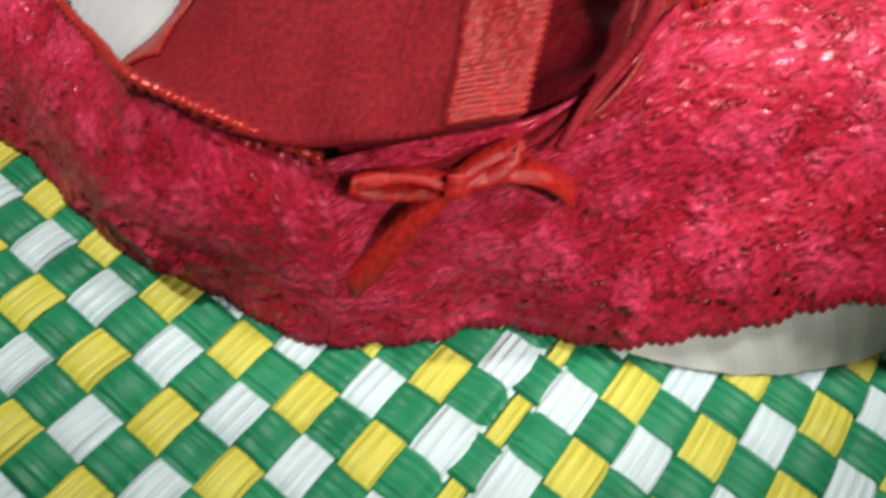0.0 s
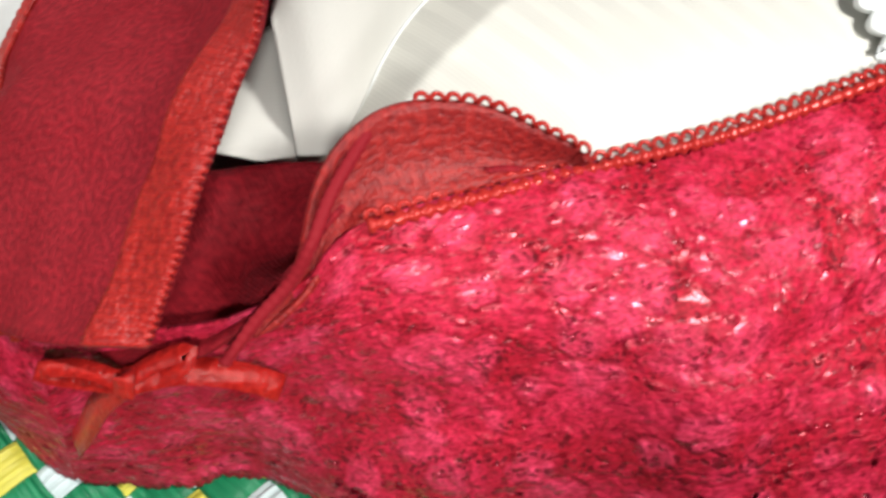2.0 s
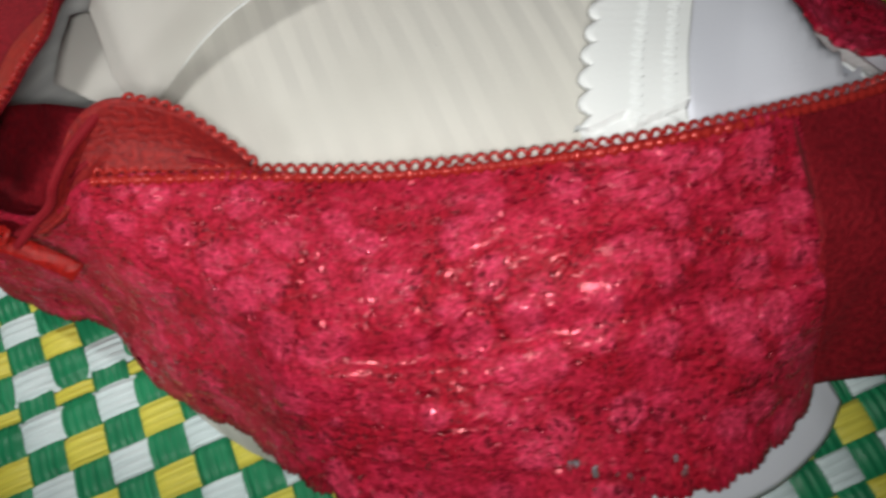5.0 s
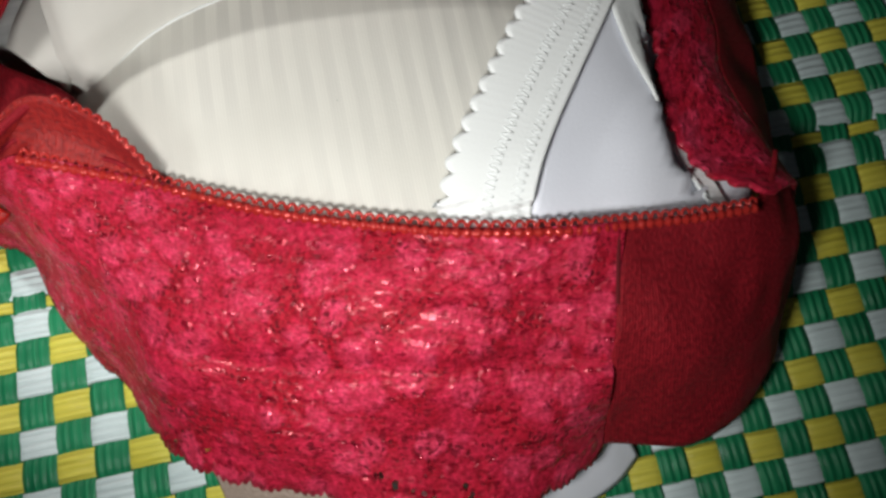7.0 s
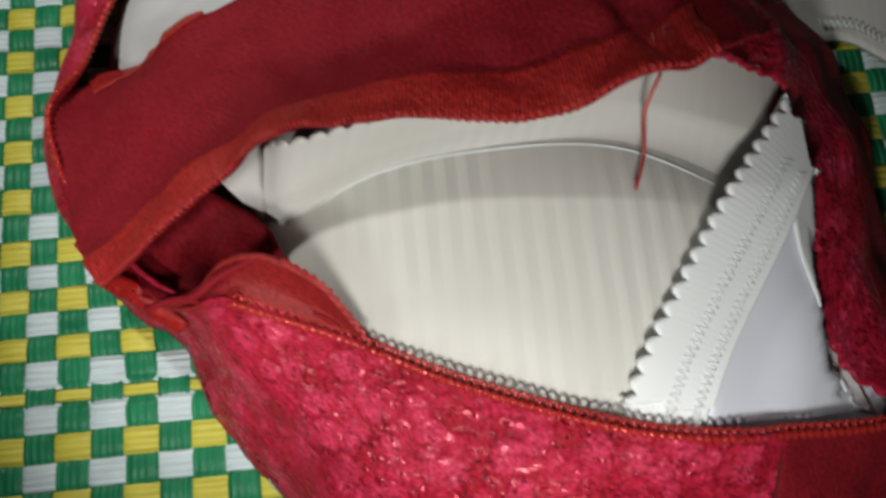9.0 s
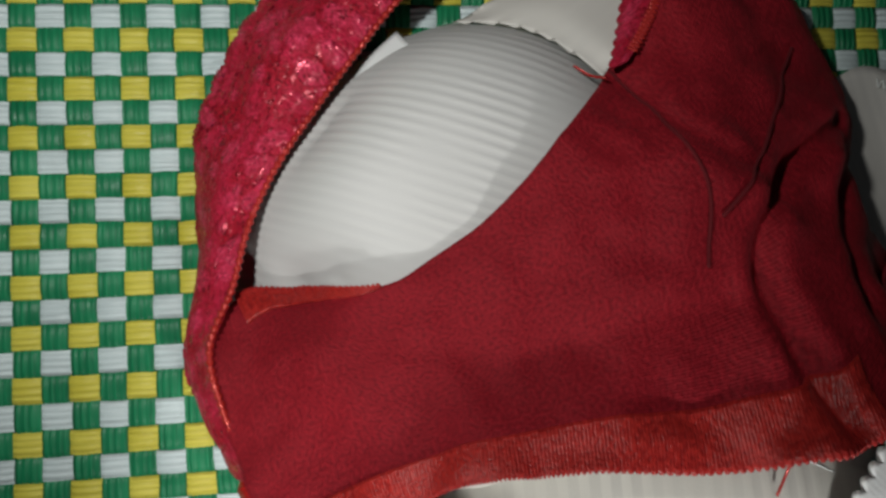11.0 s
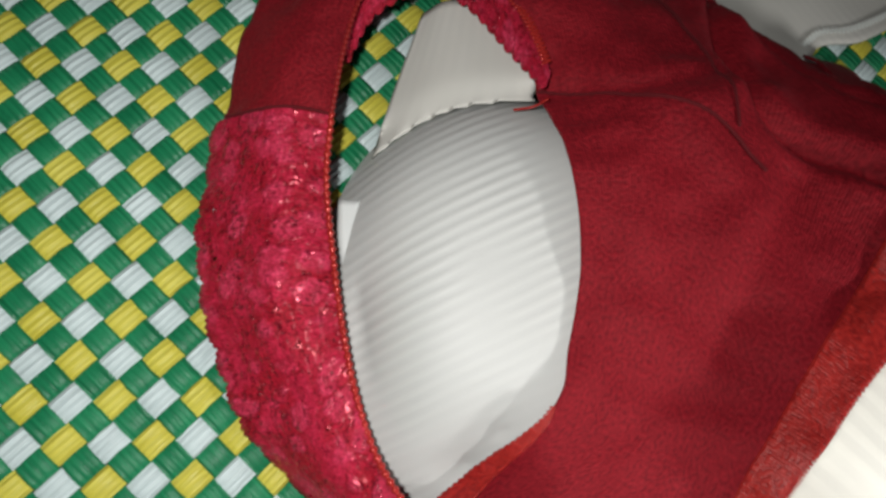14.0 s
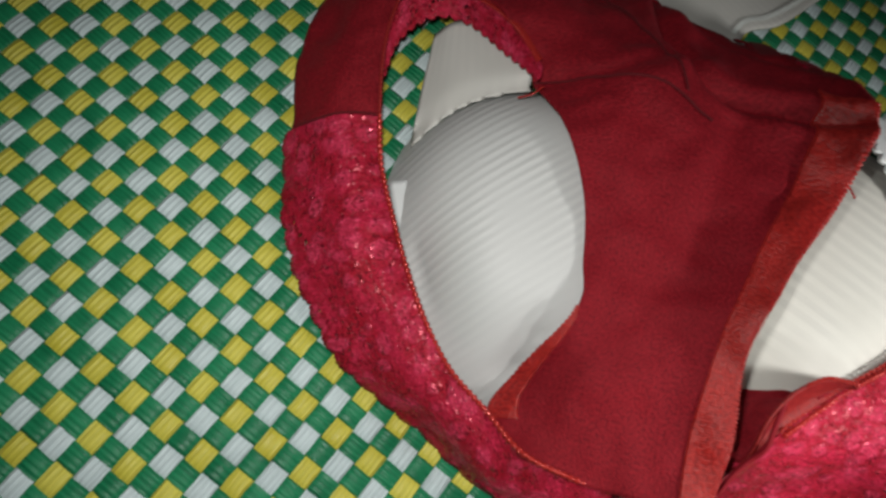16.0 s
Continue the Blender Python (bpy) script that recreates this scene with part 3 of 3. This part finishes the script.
fold = smooth_rows([lip, lip_mid, lip_low], 60, 14)
sheet("leg_fold", fold, M_LIP, briefs, "turned-over red leg edge")
cord("edge_cord", [(2.6, 2.0, 5.1), (3.4, 2.05, 5.6), (4.1, 2.0, 6.1), (4.6, 2.0, 6.75), (5.3, 2.3, 7.2), (6.3, 2.6, 7.6)], 0.11, M_RED, briefs, "rolled dark red leg edge", 90, 8, 0.1)
loops_along("picot_trim", spline([(x, y, z + 0.08) for x, y, z in lip[4:]], 80), 0.1, 0.045, briefs, M_TRIM, "glinting red picot edge", (0.6, 0.7, 0.2), 0.26)

# glinting picot trim on the edges of the lace
TRIM = r_top[4:] + [(21.5, -3.06, 5.85), (23.2, -3.05, 5.5)]
loops_along("picot_trim", spline([(x, y, z + 0.1) for x, y, z in TRIM], 300), 0.1, 0.045, briefs, M_TRIM, "glinting red picot edge", (0.35, 0.9, 0.3), 0.27)
cord("edge_cord", [(x - 0.05, y - 0.15, z + 0.1) for x, y, z in TRIM], 0.11, M_TRIM, briefs, "glinting red edge cord", 260, 6, 0.45)
cord("edge_cord", [(x, y, z + 0.1) for x, y, z in l_top], 0.11, M_TRIM, briefs, "glinting red edge cord", 240, 6, 0.4)

# seams, a fold's shade drawn as a dark cord, and a loose thread
def on_panel(points, up=0.09):
    """Lays points given in plan onto the centre panel."""
    flat = centre.reshape(-1, 3)
    points = [p[:2] for p in spline([(x, y, 0) for x, y in points], 36)]
    high = np.array([flat[((flat[:, :2] - p) ** 2).sum(1).argmin()][2] for p in points])
    return [(x, y, z + up) for (x, y), z in zip(points, high)][::3]


def zigzag(points, width, count):
    """Points of a zigzag stitch along a curve, in the plane of the cloth."""
    line = spline(points, count)
    side = np.cross(np.gradient(line, axis=0), (0, 0, 1.0))
    side /= np.linalg.norm(side, axis=1, keepdims=True) + 1e-9
    return [tuple(p + s * width * (0.5 if k % 2 else -0.5)) for k, (p, s) in enumerate(zip(line, side))]


cord("seam_fold_line", on_panel([(12.85, 17.7), (13.5, 16.5), (14.0, 14.9), (14.5, 13.4), (14.5, 12.0), (14.3, 10.3)]), 0.06, M_SEAM_FOLD, briefs, "one of two dark panel lines, a seam and a fold's painted shade", 90)
# no sewn line here: a dark cord stands for the shade in a fold
cord("seam_fold_line", on_panel([(20.0, 18.6), (18.4, 16.4), (16.8, 14.2), (14.6, 11.9)]), 0.06, M_SEAM_FOLD, briefs, "one of two dark panel lines, a seam and a fold's painted shade", 60)
cord("zigzag_stitch", zigzag(back_l[3:45:6, 11] + (0, 0, 0.1), 0.36, 56), 0.045, M_TRIM, briefs, "glinting orange-red zigzag stitch", 300, 5)
cord("side_seam", [(19.55, -3.0, 6.38), (19.3, -3.9, 6.3), (19.05, -4.9, 6.1)], 0.05, M_SEAM_FOLD, briefs, "dark side seam", 40)
cord("side_seam", [(7.3, 22.1, 3.05), (6.8, 23.0, 2.8), (6.1, 23.8, 2.5), (5.1, 25.0, 1.1)], 0.06, M_SEAM_FOLD, briefs, "dark side seam", 40)

cord("loose_thread", [(17.1, 6.3, 8.6), (16.75, 5.5, 7.9), (16.8, 4.6, 7.2), (16.5, 3.7, 6.95)], 0.05, M_TRIM, briefs, "loose red thread", 24, 5)
cord("loose_thread", [(12.5, 17.2, 5.0), (12.1, 17.4, 4.6), (11.6, 17.8, 4.4)], 0.05, M_TRIM, briefs, "loose red thread", 16, 5)


def ribbon(name, points, width, parent, label=""):
    line = spline(points, 24)
    d = np.gradient(line, axis=0)
    side = np.cross(d, (-0.25, -0.15, 1.0))
    side /= np.linalg.norm(side, axis=1, keepdims=True)
    g = np.stack([line + side * width * s for s in (-0.5, 0, 0.5)], 1)
    return sheet(name, g, M_SATIN, parent, label, 0.06)


bow = ribbon("bow", [(1.4, 3.3, 4.45), (1.25, 3.05, 4.75), (1.05, 2.9, 4.4)], 0.34, briefs, "small red satin bow")
ribbon("bow_tail", [(1.2, 3.1, 4.5), (0.6, 3.4, 3.7), (0.1, 3.6, 2.8), (-0.3, 3.9, 1.9)], 0.5, bow, "satin bow tail")
ribbon("bow_tail", [(1.2, 3.1, 4.5), (2.0, 2.6, 4.6), (2.7, 2.0, 4.3), (3.2, 1.5, 3.7)], 0.5, bow, "satin bow tail")
ribbon("bow_loop", [(1.2, 3.1, 4.5), (0.8, 3.8, 4.5), (0.2, 4.4, 4.2), (0.5, 4.0, 4.1), (1.2, 3.1, 4.3)], 0.32, bow, "satin bow loop")
ribbon("bow_loop", [(1.2, 3.1, 4.5), (1.8, 2.9, 4.8), (2.3, 2.6, 5.0), (1.9, 2.6, 4.7), (1.2, 3.1, 4.3)], 0.32, bow, "satin bow loop")


# ---- how low the briefs hang, so that the bra lies under them ----
STEP = 0.3
LOWEST = {}
for g in (right, left, side_r, side_l, back_r, back_l, centre, fold, hollow):
    for x, y, z in g.reshape(-1, 3):
        key = (round(x / STEP), round(y / STEP))
        LOWEST[key] = min(LOWEST.get(key, 99.0), z)


def tucked(g, gap=0.32, relax=0):
    """Presses a grid down under the briefs where they cover it; relax: rounds of smoothing for a closed cup."""
    out = g.copy()
    limit = np.full(g.shape[:2], 99.0)
    for i in range(g.shape[0]):
        for j in range(g.shape[1]):
            p, q = round(g[i, j, 0] / STEP), round(g[i, j, 1] / STEP)
            limit[i, j] = min(LOWEST.get((p + s, q + t), 99.0) for s in (-1, 0, 1) for t in (-1, 0, 1)) - gap
    out[..., 2] = np.where(limit < 90, np.maximum(np.minimum(out[..., 2], limit), 0.12), out[..., 2])
    for _ in range(relax):
        z = out[:-1, :, 2]
        mean = (np.roll(z, 1, 0) + np.roll(z, -1, 0)) / 2
        mean[:, 1:-1] = (mean[:, 1:-1] + (z[:, :-2] + z[:, 2:]) / 2) / 2
        mean[:, 0] = z[:, 0]
        out[:-1, :, 2] = np.minimum(mean, np.maximum(limit[:-1], 0.12))
        out[-1] = out[0]
    return out


# ---- the padded bra under the briefs ----
bra = thing("padded_bra", "beige padded bra with white scalloped tape, lying on the mat", "bra")


def dome(cx, cy, rx, ry, top, turn=0.0, power=2.2, n=72, m=30, r0=1.0, flat=0.62, dent=0.0, toward=0.0):
    """A cup: closed dome, as a polar grid in cells; u goes round, v from the rim to the top."""
    g = np.zeros((n + 1, m, 3))
    ca, sa = math.cos(turn), math.sin(turn)
    for i in range(n + 1):
        a = 2 * math.pi * i / n
        for j in range(m):
            r = r0 * (1 - j / (m - 1)) + 1e-3
            off = (a + turn - toward + math.pi) % (2 * math.pi) - math.pi
            r *= 1 - dent * math.exp(-(off / 0.85) ** 2)
            x, y = rx * r * math.cos(a), ry * r * math.sin(a)
            r /= 1 - dent * math.exp(-(off / 0.85) ** 2)
            g[i, j] = cx + ca * x - sa * y, cy + sa * x + ca * y, top * max(0.0, 1 - r ** power) ** flat
    return g


def cup(name, g, mat_, label, parent, turn):
    """Joins a dome's grid into one mesh with its UV laid flat, in metres, along the ribs."""
    bm = bmesh.new()
    uv = bm.loops.layers.uv.new("UVMap")
    n, m = g.shape[0] - 1, g.shape[1]
    vs = [[bm.verts.new(g[i, j] * U) for j in range(m)] for i in range(n)]
    ca, sa = math.cos(turn), math.sin(turn)
    for i in range(n):
        for j in range(m - 1):
            f = bm.faces.new((vs[i][j], vs[(i + 1) % n][j], vs[(i + 1) % n][j + 1], vs[i][j + 1]))
            for loop in f.loops:
                x, y = loop.vert.co.x, loop.vert.co.y
                loop[uv].uv = (ca * x + sa * y, -sa * x + ca * y + loop.vert.co.z * 0.3)
    bmesh.ops.remove_doubles(bm, verts=bm.verts, dist=1e-6)
    bmesh.ops.recalc_face_normals(bm, faces=bm.faces)
    return link(name, bm, mat_, parent, label)


RIGHT = dict(cx=13.5, cy=1.4, rx=10.7, ry=8.9, top=6.9, turn=math.radians(-6), power=3.2, n=120, m=44)
LEFT = dict(cx=7.8, cy=13.0, rx=8.6, ry=8.8, top=5.8, turn=math.radians(-32), power=2.8, n=120, m=44, dent=0.17, toward=math.radians(122))
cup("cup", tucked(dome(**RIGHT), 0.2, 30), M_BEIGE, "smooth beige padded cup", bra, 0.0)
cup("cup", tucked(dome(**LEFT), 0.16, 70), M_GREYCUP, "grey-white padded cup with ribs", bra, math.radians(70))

# flange of the cup beyond its arc seam, with a scalloped edge
flange = smooth_rows([
    [(5.95, 4.3, 5.0), (7.06, 4.1, 5.8), (9.24, 5.0, 6.2), (12.2, 5.35, 6.6), (16.2, 5.2, 6.3), (19.5, 3.8, 5.9), (21.4, 3.2, 5.4)],
    [(6.66, 5.6, 7.6), (7.5, 5.3, 8.3), (9.3, 5.5, 8.6), (10.8, 5.75, 8.7), (13.5, 6.6, 8.5), (17.0, 7.8, 8.0), (22.2, 8.4, 5.6)],
], 320, 24)
right_cup = tucked(dome(**RIGHT), 0.2, 30).reshape(-1, 3)
for i in range(flange.shape[0]):
    for j in range(9):
        near = right_cup[((right_cup[:, :2] - flange[i, j, :2]) ** 2).sum(1).argmin()]
        flange[i, j, 2] = near[2] * (1 - j / 9) + flange[i, j, 2] * j / 9 - 0.06 * (1 - j / 9)
for _ in range(150):
    flange[1:-1, :9, 2] = (flange[:-2, :9, 2] + flange[2:, :9, 2]) / 2
laid = tucked(flange, 0.2)
for _ in range(60):
    laid[1:-1, :, 2] = (laid[:-2, :, 2] + laid[2:, :, 2]) / 2
sheet("cup_flange", scalloped(laid, 1, 0.22, 32), M_PLAIN, bra, "beige cup edge with small scallops", 0.05)
under = smooth_rows([
    [(4.5, 5.9, 5.4), (4.9, 6.6, 5.6), (5.5, 7.4, 5.8)],
    [(5.95, 4.35, 5.0), (6.55, 5.4, 5.7), (7.3, 6.6, 6.2)],
], 20, 8)
sheet("bridge", under, M_PLAIN, bra, "beige cloth between the cups")
cord("arc_seam", flange[20:290:18, 0] + (0, 0, 0.05), 0.05, M_TAPE, bra, "raised arc seam", 80)
tape = smooth_rows([
    [(15.3, -3.25, 6.6), (15.8, -1.5, 7.15), (16.7, 0.0, 7.3), (19.0, 3.1, 7.15), (21.6, 6.0, 6.6)],
    [(17.1, -3.6, 6.6), (17.6, -2.2, 7.05), (18.5, -0.6, 7.1), (20.7, 2.4, 6.85), (22.4, 4.8, 6.2)],
], 320, 30)
sheet("scalloped_tape", tucked(scalloped(tape, 0, 0.3, 21), 0.22), M_TAPE, bra, "white tape with a scalloped edge", 0.2)
lining = smooth_rows([
    [(16.9, -3.6, 6.4), (18.3, -0.7, 6.85), (20.5, 2.3, 6.6), (23.1, 5.4, 5.9)],
    [(20.0, -3.8, 5.7), (21.0, -2.0, 5.6), (22.4, 0.8, 5.3), (23.8, 4.8, 4.9)],
    [(23.0, -4.0, 4.6), (23.8, -2.2, 4.4), (24.2, 0.6, 4.2), (24.6, 4.4, 4.0)],
], 40, 24)
sheet("lining", tucked(wrinkled(lining, 0.3, 3.0), 0.3), M_LINING, bra, "smooth bluish-white lining")
inner_tape = smooth_rows([
    [(20.6, 4.4, 6.5), (20.9, 2.6, 6.4), (21.4, 0.8, 6.1), (22.0, -0.9, 5.6), (22.3, -2.7, 5.2)],
    [(21.8, 4.4, 6.3), (22.0, 2.5, 6.1), (22.3, 0.9, 5.7), (22.7, -0.9, 5.3), (22.9, -2.8, 5.0)],
], 80, 8)
lining_points = tucked(wrinkled(lining, 0.3, 3.0), 0.3).reshape(-1, 3)
for p in inner_tape.reshape(-1, 3):
    p[2] = lining_points[((lining_points[:, :2] - p[:2]) ** 2).sum(1).argmin()][2] + 0.12
for _ in range(10):
    inner_tape[1:-1, :, 2] = (inner_tape[:-2, :, 2] + inner_tape[2:, :, 2]) / 2
sheet("inner_tape", tucked(inner_tape, 0.1), M_TAPE, bra, "white tape along the far edge of the lining", 0.06)
mid_tape = tape[:, 13] + (0, 0, 0.03)
cord("stitching", zigzag(mid_tape[20:290:18], 0.3, 84), 0.014, M_TAPE, bra, "zigzag stitching on the tape", 300, 4)
mid_tape = tape[:, 23] + (0, 0, 0.03)
cord("stitching", zigzag(mid_tape[20:290:18], 0.28, 84), 0.014, M_TAPE, bra, "zigzag stitching on the tape", 300, 4)

band_edge = smooth_rows([
    [(12.3, -7.4, 2.4), (15.0, -8.2, 2.3), (17.0, -8.3, 2.0), (18.4, -7.9, 1.9), (19.2, -7.4, 1.8)],
    [(12.4, -8.6, 0.35), (15.0, -9.7, 0.35), (17.0, -9.9, 0.35), (18.8, -9.4, 0.35), (19.8, -8.7, 0.35)],
], 60, 10)
sheet("band_edge", tucked(band_edge, 0.2), M_LINING, bra, "bluish-white band edge under the lace", 0.15)
satin_edge = smooth_rows([
    [(7.4, -6.2, 1.4), (9.4, -7.2, 1.6), (11.6, -7.9, 1.8)],
    [(7.4, -7.4, 0.3), (9.4, -8.6, 0.3), (11.8, -9.2, 0.3)],
], 50, 10)
sheet("satin_edge", tucked(scalloped(satin_edge, 0, 0.2, 16), 0.2), M_NUDE, bra, "pinkish beige satin band edge", 0.12)
wing = smooth_rows([
    [(18.0, 15.0, 0.9), (22.0, 17.0, 0.7), (25.4, 18.9, 0.5), (29.0, 17.2, 0.4), (33.2, 14.4, 0.3), (40.0, 10.5, 0.3)],
    [(19.0, 12.0, 1.3), (23.0, 13.4, 1.0), (26.6, 14.6, 0.7), (30.0, 13.4, 0.5), (34.0, 11.2, 0.4), (40.0, 8.0, 0.3)],
    [(20.0, 8.0, 0.9), (23.4, 9.4, 0.7), (27.2, 10.8, 0.5), (29.8, 9.4, 0.4), (34.0, 8.2, 0.3), (40.0, 6.4, 0.3)],
], 90, 24)
sheet("wing", tucked(wrinkled(wing, 0.25, 4.0), 0.15), M_PLAIN, bra, "flat beige side wing with stitched edges", 0.2)
for edge in (2, 21):
    cord("stitching", zigzag(wing[30::6, edge] + (0, 0, 0.16), 0.34, 110), 0.04, M_STITCH, bra, "zigzag stitching on the wing", 440, 4)
strap = smooth_rows([
    [(28.3, 17.6, 0.5), (29.0, 19.0, 0.35), (30.2, 20.9, 0.3), (32.2, 24.5, 0.3), (35.2, 29.0, 0.3)],
    [(29.8, 16.9, 0.5), (30.2, 18.4, 0.35), (31.4, 20.3, 0.3), (33.4, 23.8, 0.3), (36.4, 28.4, 0.3)],
], 40, 6)
slider = smooth_rows([
    [(28.4, 18.0, 0.62), (29.1, 19.2, 0.55)], [(29.2, 17.6, 0.75), (29.8, 18.8, 0.68)], [(30.0, 17.2, 0.62), (30.6, 18.4, 0.55)],
], 8, 8)
sheet("strap_slider", slider, M_TAPE, bra, "white strap slider", 0.15)
sheet("strap", strap, M_TAPE, bra, "white shoulder strap", 0.15)
flap = smooth_rows([
    [(3.6, 17.2, 1.8), (4.6, 18.8, 1.7), (5.8, 20.0, 1.5)],
    [(4.2, 16.8, 2.3), (5.2, 18.2, 2.2), (6.2, 19.4, 1.9)],
], 16, 5)
sheet("strap_end", flap, M_TAPE, bra, "white strap end", 0.15)
collar = smooth_rows([
    [(7.9, 20.4, 1.5), (10.4, 19.7, 3.2), (13.0, 17.6, 4.2)],
    [(10.3, 21.7, 1.3), (12.0, 20.8, 2.7), (13.9, 18.6, 3.8)],
    [(13.5, 23.3, 1.5), (14.4, 22.7, 2.3), (15.6, 20.6, 3.0)],
], 30, 20)
left_cup = tucked(dome(**LEFT), 0.16, 70).reshape(-1, 3)
for i in range(collar.shape[0]):
    for j in range(5):
        near = left_cup[((left_cup[:, :2] - collar[i, j, :2]) ** 2).sum(1).argmin()]
        collar[i, j, 2] = near[2] * (1 - j / 5) + collar[i, j, 2] * j / 5 + 0.28 * (1 - j / 5)
for _ in range(12):
    collar[1:-1, 1:-1, 2] = (collar[:-2, 1:-1, 2] + collar[2:, 1:-1, 2] + collar[1:-1, :-2, 2] + collar[1:-1, 2:, 2]) / 4
sheet("cup_collar", tucked(collar, 0.25), M_PLAIN, bra, "beige cup edge cloth", 0.02)
